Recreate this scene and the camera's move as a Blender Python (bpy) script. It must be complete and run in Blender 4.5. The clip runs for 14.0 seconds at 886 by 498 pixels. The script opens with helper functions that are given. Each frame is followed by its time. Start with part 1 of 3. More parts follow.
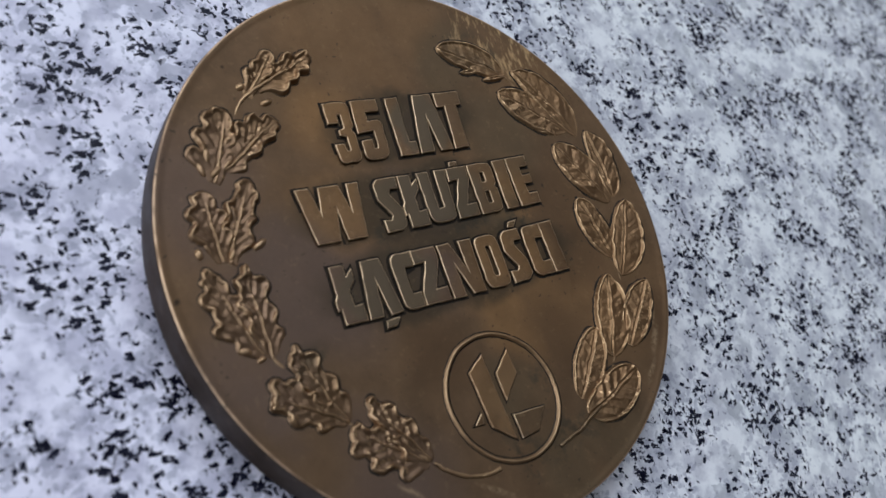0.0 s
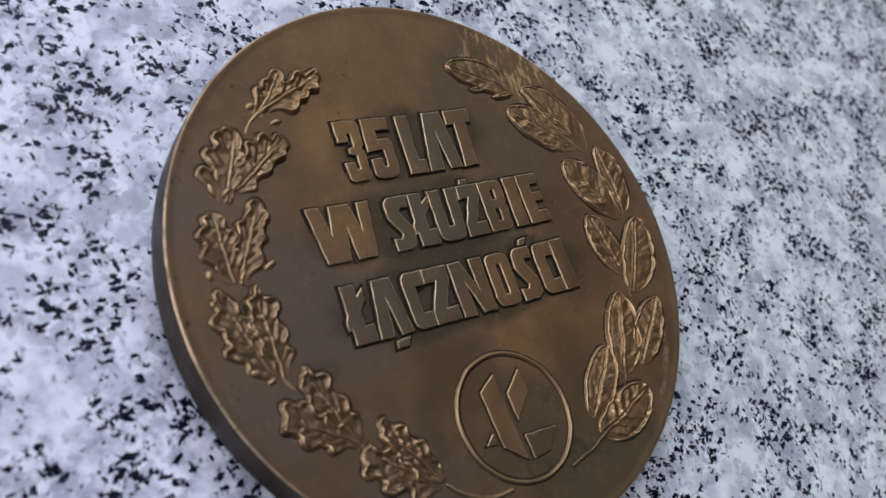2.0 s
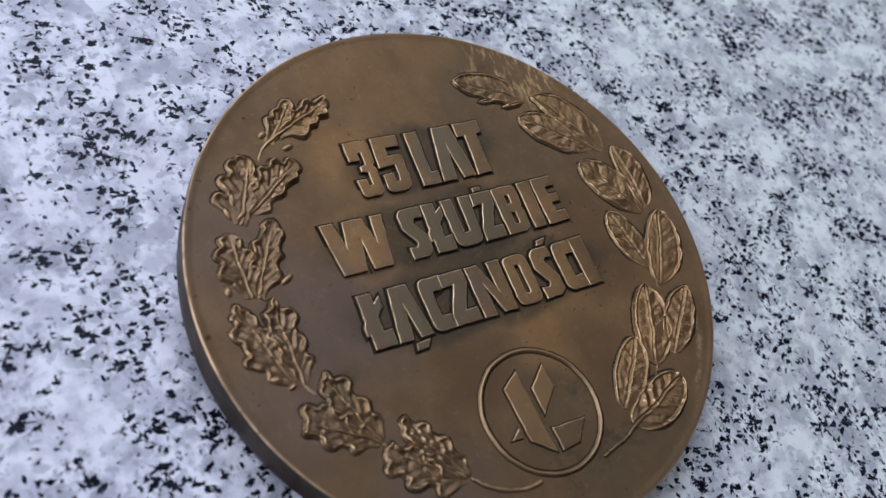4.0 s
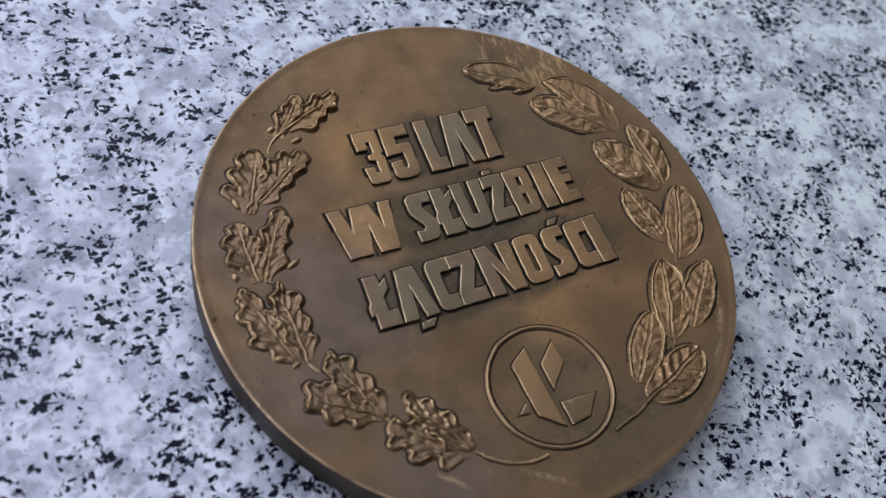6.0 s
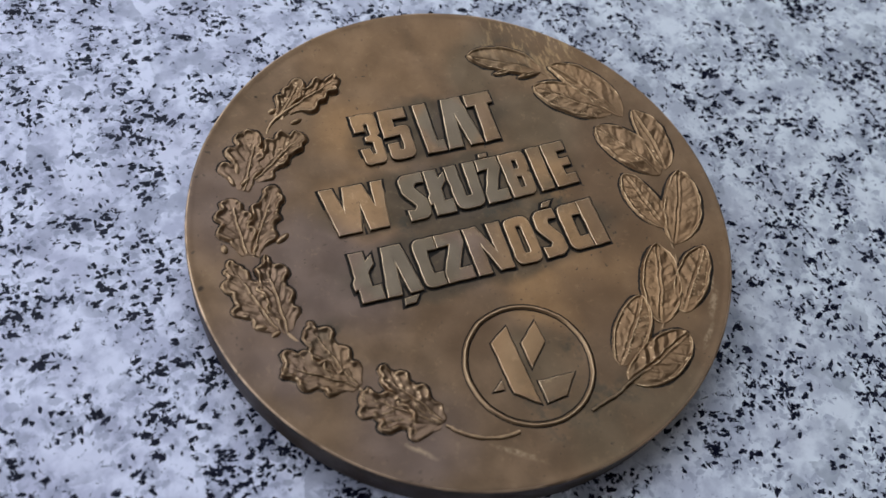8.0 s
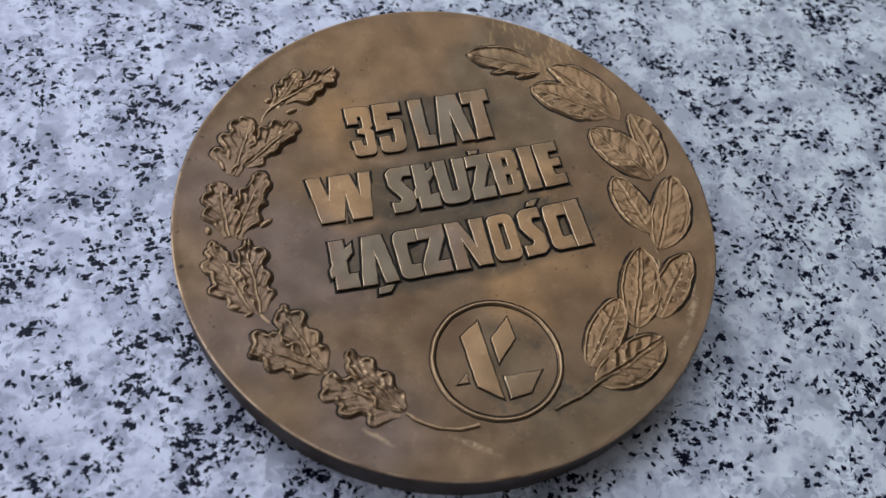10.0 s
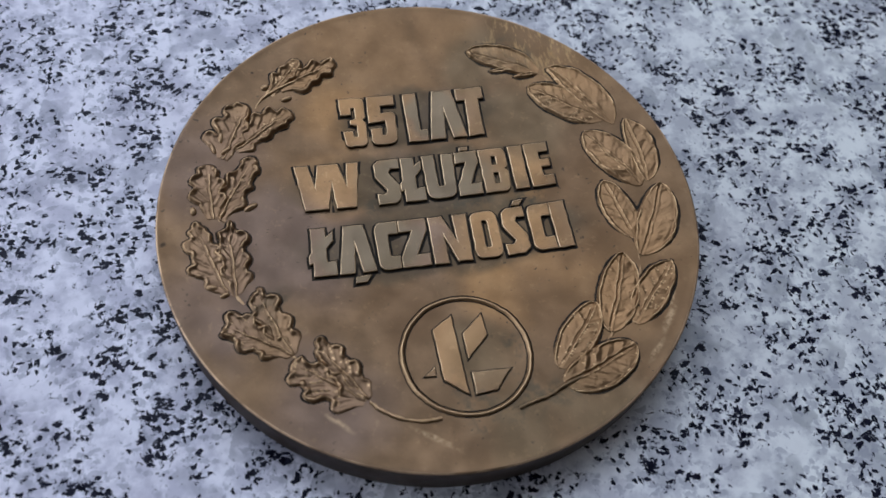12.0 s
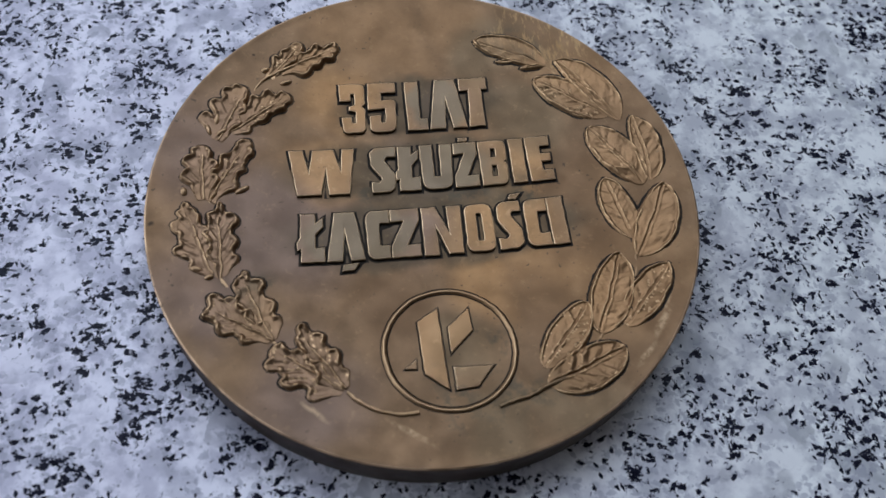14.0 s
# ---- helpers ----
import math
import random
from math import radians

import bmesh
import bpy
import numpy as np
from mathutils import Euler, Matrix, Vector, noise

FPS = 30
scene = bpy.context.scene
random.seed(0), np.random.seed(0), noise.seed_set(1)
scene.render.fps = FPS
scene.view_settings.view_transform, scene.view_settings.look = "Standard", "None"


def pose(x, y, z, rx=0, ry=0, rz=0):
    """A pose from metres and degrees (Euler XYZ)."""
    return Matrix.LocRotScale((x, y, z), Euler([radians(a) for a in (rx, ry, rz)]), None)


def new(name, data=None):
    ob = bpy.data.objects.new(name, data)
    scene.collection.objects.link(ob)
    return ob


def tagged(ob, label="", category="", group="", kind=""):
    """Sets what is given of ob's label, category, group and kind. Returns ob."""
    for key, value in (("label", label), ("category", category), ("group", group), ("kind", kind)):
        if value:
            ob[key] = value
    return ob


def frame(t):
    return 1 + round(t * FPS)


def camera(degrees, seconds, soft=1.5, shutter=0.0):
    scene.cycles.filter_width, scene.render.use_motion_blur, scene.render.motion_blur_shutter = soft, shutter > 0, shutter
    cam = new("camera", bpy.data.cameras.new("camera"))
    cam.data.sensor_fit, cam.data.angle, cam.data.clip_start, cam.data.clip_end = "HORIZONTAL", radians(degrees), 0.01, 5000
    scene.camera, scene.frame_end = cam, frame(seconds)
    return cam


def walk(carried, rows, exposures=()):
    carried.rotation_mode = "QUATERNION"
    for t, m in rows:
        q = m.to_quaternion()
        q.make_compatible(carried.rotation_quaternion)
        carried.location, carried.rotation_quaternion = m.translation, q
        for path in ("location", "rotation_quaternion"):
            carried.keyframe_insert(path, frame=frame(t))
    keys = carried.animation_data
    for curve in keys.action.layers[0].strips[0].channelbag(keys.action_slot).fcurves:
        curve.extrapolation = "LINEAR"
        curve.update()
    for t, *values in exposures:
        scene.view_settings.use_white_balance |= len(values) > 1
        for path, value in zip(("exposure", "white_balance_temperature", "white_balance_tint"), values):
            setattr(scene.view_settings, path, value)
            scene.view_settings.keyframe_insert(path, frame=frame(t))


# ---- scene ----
cam = camera(52.36, 14.0, soft=1.5)
PATH = [
    (0.0, -0.06289, -0.02352, 0.09286, 24.131, -29.062, -23.040),
    (0.5, -0.06290, -0.02324, 0.09299, 23.987, -29.264, -22.682),
    (1.0, -0.06308, -0.02305, 0.09286, 24.130, -29.389, -22.618),
    (1.5, -0.06318, -0.02246, 0.09270, 24.289, -29.294, -22.680),
    (2.0, -0.06309, -0.02209, 0.09244, 24.750, -28.807, -23.098),
    (2.5, -0.06294, -0.02208, 0.09246, 25.289, -27.938, -23.818),
    (3.0, -0.06127, -0.02488, 0.09414, 26.528, -25.559, -24.423),
    (5.5, -0.05072, -0.03995, 0.09904, 30.367, -14.913, -24.517),
    (6.0, -0.04829, -0.04213, 0.09977, 30.144, -13.439, -23.882),
    (6.5, -0.04584, -0.04465, 0.10028, 30.161, -12.049, -23.105),
    (7.0, -0.04280, -0.04694, 0.10107, 29.976, -10.660, -22.060),
    (9.5, -0.02976, -0.05520, 0.10394, 29.652, -6.797, -16.071),
    (10.0, -0.02692, -0.05641, 0.10434, 29.585, -6.154, -14.839),
    (10.5, -0.02416, -0.05752, 0.10461, 29.536, -5.590, -13.617),
    (11.0, -0.02246, -0.05820, 0.10489, 29.439, -5.441, -12.617),
    (11.5, -0.02059, -0.05890, 0.10506, 29.374, -5.256, -11.567),
    (12.0, -0.01869, -0.05963, 0.10511, 29.387, -5.034, -10.510),
    (12.5, -0.01672, -0.06007, 0.10510, 29.322, -4.779, -9.430),
    (13.0, -0.01483, -0.06013, 0.10483, 29.175, -4.502, -8.399),
    (13.5, -0.01327, -0.06016, 0.10407, 29.096, -4.203, -7.595),
    (14.0, -0.01213, -0.06014, 0.10320, 28.961, -3.981, -6.987),
]
cam.data.dof.use_dof, cam.data.dof.focus_distance, cam.data.dof.aperture_fstop = True, 0.120, 28.0
walk(cam, [(t, pose(*row)) for t, *row in PATH], [(0.0, -0.06, 6500, 10), (3.0, 0.01, 6450, 10), (6.5, -0.16, 6280, 10), (9.5, -0.25, 6250, 10), (14.0, -0.30, 6250, 10)])

# ---------------------------------------------------------------- light
# An added, unseen room with a wide roof window; sky above lights the slab.
world = bpy.data.worlds.new("world")
scene.world = world
world.use_nodes = True
wn = world.node_tree.nodes
sky = wn.new("ShaderNodeTexSky")
sky.sky_type, sky.sun_disc = "NISHITA", False
sky.sun_elevation, sky.sun_rotation = radians(40), radians(160)
world.node_tree.links.new(sky.outputs[0], wn["Background"].inputs[0])
wn["Background"].inputs[1].default_value = 0.12

ROOM_X0, ROOM_X1, ROOM_Y0, ROOM_Y1, FLOOR, CEIL = -1.50, 1.24, -1.56, 1.50, -0.85, 1.04
WIN_X0, WIN_X1, WIN_Y0, WIN_Y1 = -1.25, 0.60, 0.34, 1.30

daylight = new("window_daylight", bpy.data.lights.new("window_daylight", "AREA"))
daylight.data.shape, daylight.data.size, daylight.data.size_y = "RECTANGLE", WIN_X1 - WIN_X0, WIN_Y1 - WIN_Y0
daylight.data.energy, daylight.data.color = 20.9, (0.80, 0.88, 1.0)
daylight.matrix_world = pose((WIN_X0 + WIN_X1) / 2, (WIN_Y0 + WIN_Y1) / 2, CEIL + 0.015)

# a low, unseen window added in the west wall to brighten west-facing edges
SIDE_Y0, SIDE_Y1, SIDE_Z0, SIDE_Z1 = -0.55, 0.85, 0.06, 0.74
side_light = new("added_side_light", bpy.data.lights.new("added_side_light", "AREA"))
side_light.data.shape, side_light.data.size, side_light.data.size_y = "RECTANGLE", SIDE_Z1 - SIDE_Z0, SIDE_Y1 - SIDE_Y0
side_light.data.energy, side_light.data.color = 15.0, (0.80, 0.88, 1.0)
side_light.matrix_world = pose(ROOM_X0 - 0.02, (SIDE_Y0 + SIDE_Y1) / 2, (SIDE_Z0 + SIDE_Z1) / 2, 0, -90, 0)

MM = 0.001
RAD = 35.0 * MM     # radius of the medal
HR, DISH = 6.4, 2.2  # millimetres: height of its rim, and by how much the field is dished below it


def field(x, y):
    """Height of the dished field over the slab at x, y; all in millimetres."""
    return HR - DISH * (1 - (x * x + y * y) / 1225.0)


# ---------------------------------------------------------------- materials
def material(name):
    m = bpy.data.materials.new(name)
    m.use_nodes = True
    nt = m.node_tree
    return m, nt, nt.nodes["Principled BSDF"]


class Net:
    """Short forms for building a node tree."""

    def __init__(self, nt):
        self.nt = nt

    def node(self, kind, **values):
        n = self.nt.nodes.new(kind)
        for k, v in values.items():
            n.inputs[k.replace("_", " ")].default_value = v
        return n

    def link(self, a, b):
        self.nt.links.new(a, b)

    def math(self, op, a, b=None, clamp=False):
        n = self.nt.nodes.new("ShaderNodeMath")
        n.operation, n.use_clamp = op, clamp
        for i, v in enumerate((a, b)):
            if v is None:
                continue
            if isinstance(v, (int, float)):
                n.inputs[i].default_value = v
            else:
                self.link(v, n.inputs[i])
        return n.outputs[0]

    def noise(self, vec, scale, detail=3.0, rough=0.55, distortion=0.0):
        n = self.node("ShaderNodeTexNoise", Scale=scale, Detail=detail, Roughness=rough, Distortion=distortion)
        self.link(vec, n.inputs["Vector"])
        return n.outputs["Fac"]

    def step(self, v, lo, hi, a=0.0, b=1.0):
        n = self.nt.nodes.new("ShaderNodeMapRange")
        n.interpolation_type = "SMOOTHSTEP"
        self.link(v, n.inputs[0])
        for i, x in enumerate((lo, hi, a, b)):
            n.inputs[i + 1].default_value = x
        return n.outputs[0]

    def mix(self, fac, a, b):
        n = self.nt.nodes.new("ShaderNodeMix")
        n.data_type = "RGBA"
        if isinstance(fac, (int, float)):
            n.inputs[0].default_value = fac
        else:
            self.link(fac, n.inputs[0])
        for i, c in ((6, a), (7, b)):
            if isinstance(c, tuple):
                n.inputs[i].default_value = (*c, 1)
            else:
                self.link(c, n.inputs[i])
        return n.outputs[2]

    def mapped(self, vec, scale=(1, 1, 1), rz=0.0, loc=(0, 0, 0)):
        n = self.nt.nodes.new("ShaderNodeMapping")
        self.link(vec, n.inputs["Vector"])
        n.inputs["Scale"].default_value, n.inputs["Rotation"].default_value[2], n.inputs["Location"].default_value = scale, rz, loc
        return n.outputs[0]

    def warp(self, vec, scale, amount, detail=2.0):
        n = self.node("ShaderNodeTexNoise", Scale=scale, Detail=detail)
        self.link(vec, n.inputs["Vector"])
        sub = self.nt.nodes.new("ShaderNodeVectorMath")
        sub.operation = "SUBTRACT"
        self.link(n.outputs["Color"], sub.inputs[0])
        sub.inputs[1].default_value = (0.5, 0.5, 0.5)
        mul = self.nt.nodes.new("ShaderNodeVectorMath")
        mul.operation = "SCALE"
        self.link(sub.outputs[0], mul.inputs[0])
        mul.inputs["Scale"].default_value = amount
        add = self.nt.nodes.new("ShaderNodeVectorMath")
        add.operation = "ADD"
        self.link(vec, add.inputs[0])
        self.link(mul.outputs[0], add.inputs[1])
        return add.outputs[0]

    def spot(self, vec, x, y, r):
        """1 in the middle of a round spot, 0 past r metres from it."""
        d = self.nt.nodes.new("ShaderNodeVectorMath")
        d.operation = "DISTANCE"
        self.link(self.mapped(vec, (1, 1, 0)), d.inputs[0])
        d.inputs[1].default_value = (x, y, 0)
        return self.step(d.outputs["Value"], r, r * 0.25)

    def bump(self, height, strength, distance, normal=None):
        n = self.node("ShaderNodeBump", Strength=strength, Distance=distance)
        self.link(height, n.inputs["Height"])
        if normal is not None:
            self.link(normal, n.inputs["Normal"])
        return n.outputs[0]


def granite_material():
    m, nt, b = material("speckled_granite")
    g = Net(nt)
    pos = nt.nodes.new("ShaderNodeNewGeometry").outputs["Position"]
    # milky feldspar with greyer, glassy quartz patches of a few millimetres
    grains = nt.nodes.new("ShaderNodeTexVoronoi")
    grains.feature = "SMOOTH_F1"
    grains.inputs["Scale"].default_value, grains.inputs["Smoothness"].default_value = 300, 0.35
    g.link(g.warp(pos, 420, 0.0026, 3), grains.inputs["Vector"])
    sep = nt.nodes.new("ShaderNodeSeparateColor")
    g.link(grains.outputs["Color"], sep.inputs[0])
    cloud = g.math("ADD", g.math("MULTIPLY", g.noise(pos, 190, 4, 0.55), 0.65), g.math("MULTIPLY", g.noise(pos, 560, 3, 0.55), 0.35))
    white = g.mix(g.step(cloud, 0.40, 0.58), (0.60, 0.60, 0.70), (0.90, 0.90, 0.99))
    quartz = g.math("MULTIPLY", g.step(sep.outputs[0], 0.60, 0.78), g.step(g.noise(pos, 150, 3), 0.56, 0.44, 0.10, 0.62))
    grey = g.mix(quartz, white, (0.36, 0.37, 0.44))
    pale = g.mix(g.step(g.noise(pos, 70, 3), 0.45, 0.75, 0, 0.30), grey, (0.68, 0.64, 0.75))
    # the tint runs from lilac to a darker, more neutral grey across the slab
    across = nt.nodes.new("ShaderNodeSeparateXYZ")
    g.link(g.warp(pos, 12, 0.03, 1), across.inputs[0])
    tint = nt.nodes.new("ShaderNodeMix")
    tint.data_type, tint.blend_type = "RGBA", "MULTIPLY"
    tint.inputs[0].default_value = 1.0
    g.link(pale, tint.inputs[6])
    g.link(g.mix(g.step(across.outputs["X"], -0.055, 0.065), (0.99, 0.97, 1.0), (0.945, 0.966, 0.880)), tint.inputs[7])
    pale = tint.outputs[2]
    # dark mica: ragged flakes that gather loosely, with a greyer fringe
    gather = g.math("ADD", g.noise(pos, 115, 3, 0.6), g.math("MULTIPLY", g.noise(pos, 330, 2, 0.5), 0.40))
    ragged = g.noise(pos, 2600, 3, 0.6)
    dark = halo = None
    for scale, rz, sx, sy, limit in ((700, 0.40, 0.74, 1.20, 0.955), (950, -0.50, 0.62, 1.20, 0.925), (1200, 0.15, 0.60, 1.20, 0.925), (1450, 1.35, 0.62, 1.20, 0.925)):
        q = g.mapped(g.mapped(g.warp(pos, scale * 1.1, 0.75 / scale, 3), (1, 1, 1), rz, (scale * 0.0007, 0.3 + rz, 0)), (sx, sy, 1))
        cell = nt.nodes.new("ShaderNodeTexVoronoi")
        cell.voronoi_dimensions = "2D"
        cell.inputs["Scale"].default_value = scale
        g.link(q, cell.inputs["Vector"])
        pick = nt.nodes.new("ShaderNodeSeparateColor")
        g.link(cell.outputs["Color"], pick.inputs[0])
        crowd = g.math("MULTIPLY", g.math("SUBTRACT", gather, 0.70), 0.85)
        reach = g.math("ADD", cell.outputs["Distance"], g.math("MULTIPLY", g.math("SUBTRACT", ragged, 0.5), 1.15))
        one = g.math("MULTIPLY", g.step(g.math("ADD", pick.outputs[0], crowd), limit - 0.01, limit + 0.01), g.step(reach, 0.44, 0.36))
        near = g.math("MULTIPLY", g.step(g.math("ADD", pick.outputs[1], crowd), limit - 0.07, limit - 0.02), g.step(reach, 0.66, 0.34))
        dark = one if dark is None else g.math("MAXIMUM", dark, one)
        halo = near if halo is None else g.math("MAXIMUM", halo, near)
    for scale, rz, limit in ((640, 0.45, 0.658), (900, -1.0, 0.642)):
        q = g.mapped(g.mapped(g.warp(pos, scale * 2.2, 0.0006, 2), (1, 1, 1), rz, (scale * 0.0007, 0.3 + rz, 0)), (0.86, 1.2, 1))
        level = g.math("ADD", g.noise(q, scale, 3.0, 0.55, 0.25), g.math("MULTIPLY", g.math("SUBTRACT", gather, 0.70), 0.36))
        dark = g.math("MAXIMUM", dark, g.step(level, limit - 0.016, limit + 0.020))
        halo = g.math("MAXIMUM", halo, g.step(level, limit - 0.080, limit - 0.005))
    flakes = g.mix(g.step(g.noise(pos, 900, 2), 0.35, 0.65), (0.003, 0.003, 0.010), (0.016, 0.017, 0.032))
    colour = g.mix(dark, g.mix(g.math("MULTIPLY", halo, 0.50), pale, (0.27, 0.28, 0.36)), flakes)
    g.link(colour, b.inputs["Base Color"])
    g.link(g.step(g.noise(pos, 420, 2), 0.3, 0.7, 0.22, 0.36), b.inputs["Roughness"])
    b.inputs["Specular IOR Level"].default_value = 0.08
    g.link(g.bump(g.noise(pos, 800, 3), 0.08, 0.0003), b.inputs["Normal"])
    return m


def bronze_material(name, rough=0.40, bump=1.0, panel=False, mottle=0.0, flank=0.80, edges=0.40, lit=0.0, dull=0.0, worn_tone=0.0, tarnish=0.70, skirt=0.0):
    m, nt, b = material(name)
    g = Net(nt)
    pos = nt.nodes.new("ShaderNodeNewGeometry").outputs["Position"]
    soft = g.warp(pos, 90, 0.010, 2)
    # warm rubbed patches, cool tarnished ones
    warm = None
    # the last two are painted in for light mirrored near the top
    for x, y, r, k in ((-12.6, 5.9, 7, 0.9), (-9.9, 17.9, 9, 1.0), (-12.0, 21.7, 6, 0.5), (7.9, -3.9, 6, 1.0), (14.9, -10.1, 10, 0.65), (6.9, -12.0, 7, 0.85), (21.6, -16.4, 10, 0.35), (14.0, 5.2, 6.5, 1.0), (13.8, -3.6, 6, 0.9), (26.5, -11.4, 12, 0.3), (22.0, 20.6, 9, 0.4), (-4.0, 28.0, 11, 0.4), (6.0, 30.0, 8, 0.4)):
        s = g.math("MULTIPLY", g.spot(soft, x * MM, y * MM, r * MM), k)
        warm = s if warm is None else g.math("MAXIMUM", warm, s)
    warm = g.math("ADD", g.math("MULTIPLY", warm, 0.75), g.step(g.noise(pos, 70, 3, 0.5), 0.45, 0.80, 0, 0.22), True)
    cool = None
    for x, y, r in ((-19.6, -2.5, 14), (-28.0, 10.0, 11), (-28.5, -10.2, 11), (-17.3, -25.0, 10), (-11.4, -4.2, 6), (-2.3, -4.0, 6), (0.6, 6.2, 6), (4.4, 16.2, 6), (-28.0, -16.0, 5)):
        s = g.spot(soft, x * MM, y * MM, r * MM)
        cool = s if cool is None else g.math("MAXIMUM", cool, s)
    base = g.mix(g.step(g.noise(pos, 260, 5, 0.65), 0.3, 0.7), (0.142, 0.091, 0.054), (0.184, 0.117, 0.069))
    base = g.mix(g.math("MULTIPLY", cool, tarnish), base, (0.150, 0.108, 0.092))
    base = g.mix(g.math("MULTIPLY", warm, 0.8), base, (0.315, 0.178, 0.080))
    olive = None
    for x, y, r in ((14.6, -28.7, 8), (6.7, -30.7, 7), (10.5, 24.0, 8), (15.5, 13.1, 8), (10.8, 2.2, 6), (1.5, -21.0, 8)):
        k = g.spot(soft, x * MM, y * MM, r * MM)
        olive = k if olive is None else g.math("MAXIMUM", olive, k)
    base = g.mix(g.math("MULTIPLY", olive, 0.50), base, (0.125, 0.096, 0.060))
    brown = None
    for x, y, r in ((21.0, -6.0, 8), (20.0, 3.0, 7), (27.5, -16.0, 8), (13.0, -15.0, 7), (16.0, -24.0, 6), (-6.0, -13.0, 7)):
        k = g.spot(soft, x * MM, y * MM, r * MM)
        brown = k if brown is None else g.math("MAXIMUM", brown, k)
    base = g.mix(g.math("MULTIPLY", brown, 0.60), base, (0.126, 0.076, 0.043))
    fine = g.noise(pos, 2600, 4, 0.65)
    base = g.mix(g.step(fine, 0.58, 0.78, 0, 0.30), base, (0.13, 0.095, 0.065))
    # steep flanks darkened by slope: leftover patina and their shade, put into the colour
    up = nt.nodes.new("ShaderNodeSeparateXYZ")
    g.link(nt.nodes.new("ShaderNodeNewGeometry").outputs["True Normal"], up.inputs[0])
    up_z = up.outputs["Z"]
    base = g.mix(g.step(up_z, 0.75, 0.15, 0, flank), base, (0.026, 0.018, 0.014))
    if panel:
        # the ground along each line of letters is a darker olive brown
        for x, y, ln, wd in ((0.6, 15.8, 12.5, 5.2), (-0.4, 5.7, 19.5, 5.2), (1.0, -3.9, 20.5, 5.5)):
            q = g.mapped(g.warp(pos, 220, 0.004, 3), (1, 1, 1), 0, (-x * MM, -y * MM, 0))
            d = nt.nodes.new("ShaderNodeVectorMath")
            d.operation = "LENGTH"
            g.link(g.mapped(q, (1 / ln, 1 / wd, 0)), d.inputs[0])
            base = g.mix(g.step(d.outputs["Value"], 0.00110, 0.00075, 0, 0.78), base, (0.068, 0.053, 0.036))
        # the rim's edge is lightened: rubbing and its highlight, both put into the colour
        away = nt.nodes.new("ShaderNodeVectorMath")
        away.operation = "LENGTH"
        g.link(g.mapped(pos, (1, 1, 0)), away.inputs[0])
        lip = g.math("MULTIPLY", g.step(away.outputs["Value"], RAD - 0.36 * MM, RAD - 0.16 * MM), g.step(up_z, 0.30, 0.70))
        lip = g.math("MULTIPLY", lip, g.step(g.noise(pos, 160, 3, 0.6), 0.36, 0.58, 0.15, 0.85))
        base = g.mix(lip, base, (0.70, 0.50, 0.34))
        pit = g.spot(g.warp(pos, 900, 0.0006, 2), -34.05 * MM, -1.1 * MM, 0.48 * MM)
        pit = g.math("MAXIMUM", pit, g.spot(g.warp(pos, 900, 0.0006, 2), -21.1 * MM, 24.95 * MM, 0.36 * MM))
        base = g.mix(g.math("MULTIPLY", pit, 0.8), base, (0.03, 0.025, 0.02))
    if mottle:
        base = g.mix(g.step(g.noise(pos, 1300, 5, 0.7), 0.50, 0.66, 0, mottle), base, (0.115, 0.078, 0.048))
        base = g.mix(g.step(g.noise(g.mapped(pos, (1, 1, 1), 0, (0.3, 0.1, 0)), 900, 5, 0.7), 0.56, 0.70, 0, mottle), base, (0.50, 0.34, 0.19))
    # scattered dark specks of old tarnish
    speck = g.math("MULTIPLY", g.step(g.noise(pos, 1500, 2, 0.5), 0.66, 0.74), g.step(g.noise(pos, 120, 2), 0.45, 0.62))
    base = g.mix(g.math("MULTIPLY", speck, 0.7), base, (0.045, 0.038, 0.030))
    # dark grime left between the lines and by the twigs
    grime = None
    for x, y, r in ((13.8, 1.3, 4.5), (4.8, 1.0, 5), (-8.5, 1.3, 3), (7.8, -27.1, 5), (11.7, -26.6, 4), (15.0, 24.7, 4), (1.8, -28.2, 4), (7.4, -19.4, 2.5), (-1.2, -25.2, 4), (-22.5, -11.9, 5)):
        k = g.spot(soft, x * MM, y * MM, r * MM)
        grime = k if grime is None else g.math("MAXIMUM", grime, k)
    grime = g.math("MULTIPLY", grime, g.step(g.noise(pos, 520, 5, 0.7), 0.44, 0.62))
    base = g.mix(g.math("MULTIPLY", grime, 0.65), base, (0.055, 0.052, 0.040))
    # pale rub marks
    for x, y, rz, ln, wd in ((-15.8, -26.6, -0.79, 2.2, 0.40), (-5.2, -30.1, -0.65, 3.4, 0.45), (26.3, -19.8, 0.95, 2.6, 0.55), (27.5, -17.2, 1.0, 1.6, 0.3), (23.6, -23.6, 0.80, 2.2, 0.40), (-26.9, -14.7, -1.0, 2.5, 0.6)):
        q = g.mapped(g.warp(pos, 300, 0.0012, 3), (1, 1, 1), 0, (-x * MM, -y * MM, 0))
        q = g.mapped(g.mapped(q, (1, 1, 1), -rz), (1 / ln, 1 / wd, 0))
        d = nt.nodes.new("ShaderNodeVectorMath")
        d.operation = "LENGTH"
        g.link(q, d.inputs[0])
        rub = g.math("MULTIPLY", g.step(d.outputs["Value"], 0.0013, 0.0001, 0, 0.50), g.step(g.noise(g.mapped(pos, (1, 1, 1), x), 1300, 4, 0.7), 0.38, 0.62, 0.1, 1.0))
        base = g.mix(rub, base, (0.52, 0.38, 0.24))
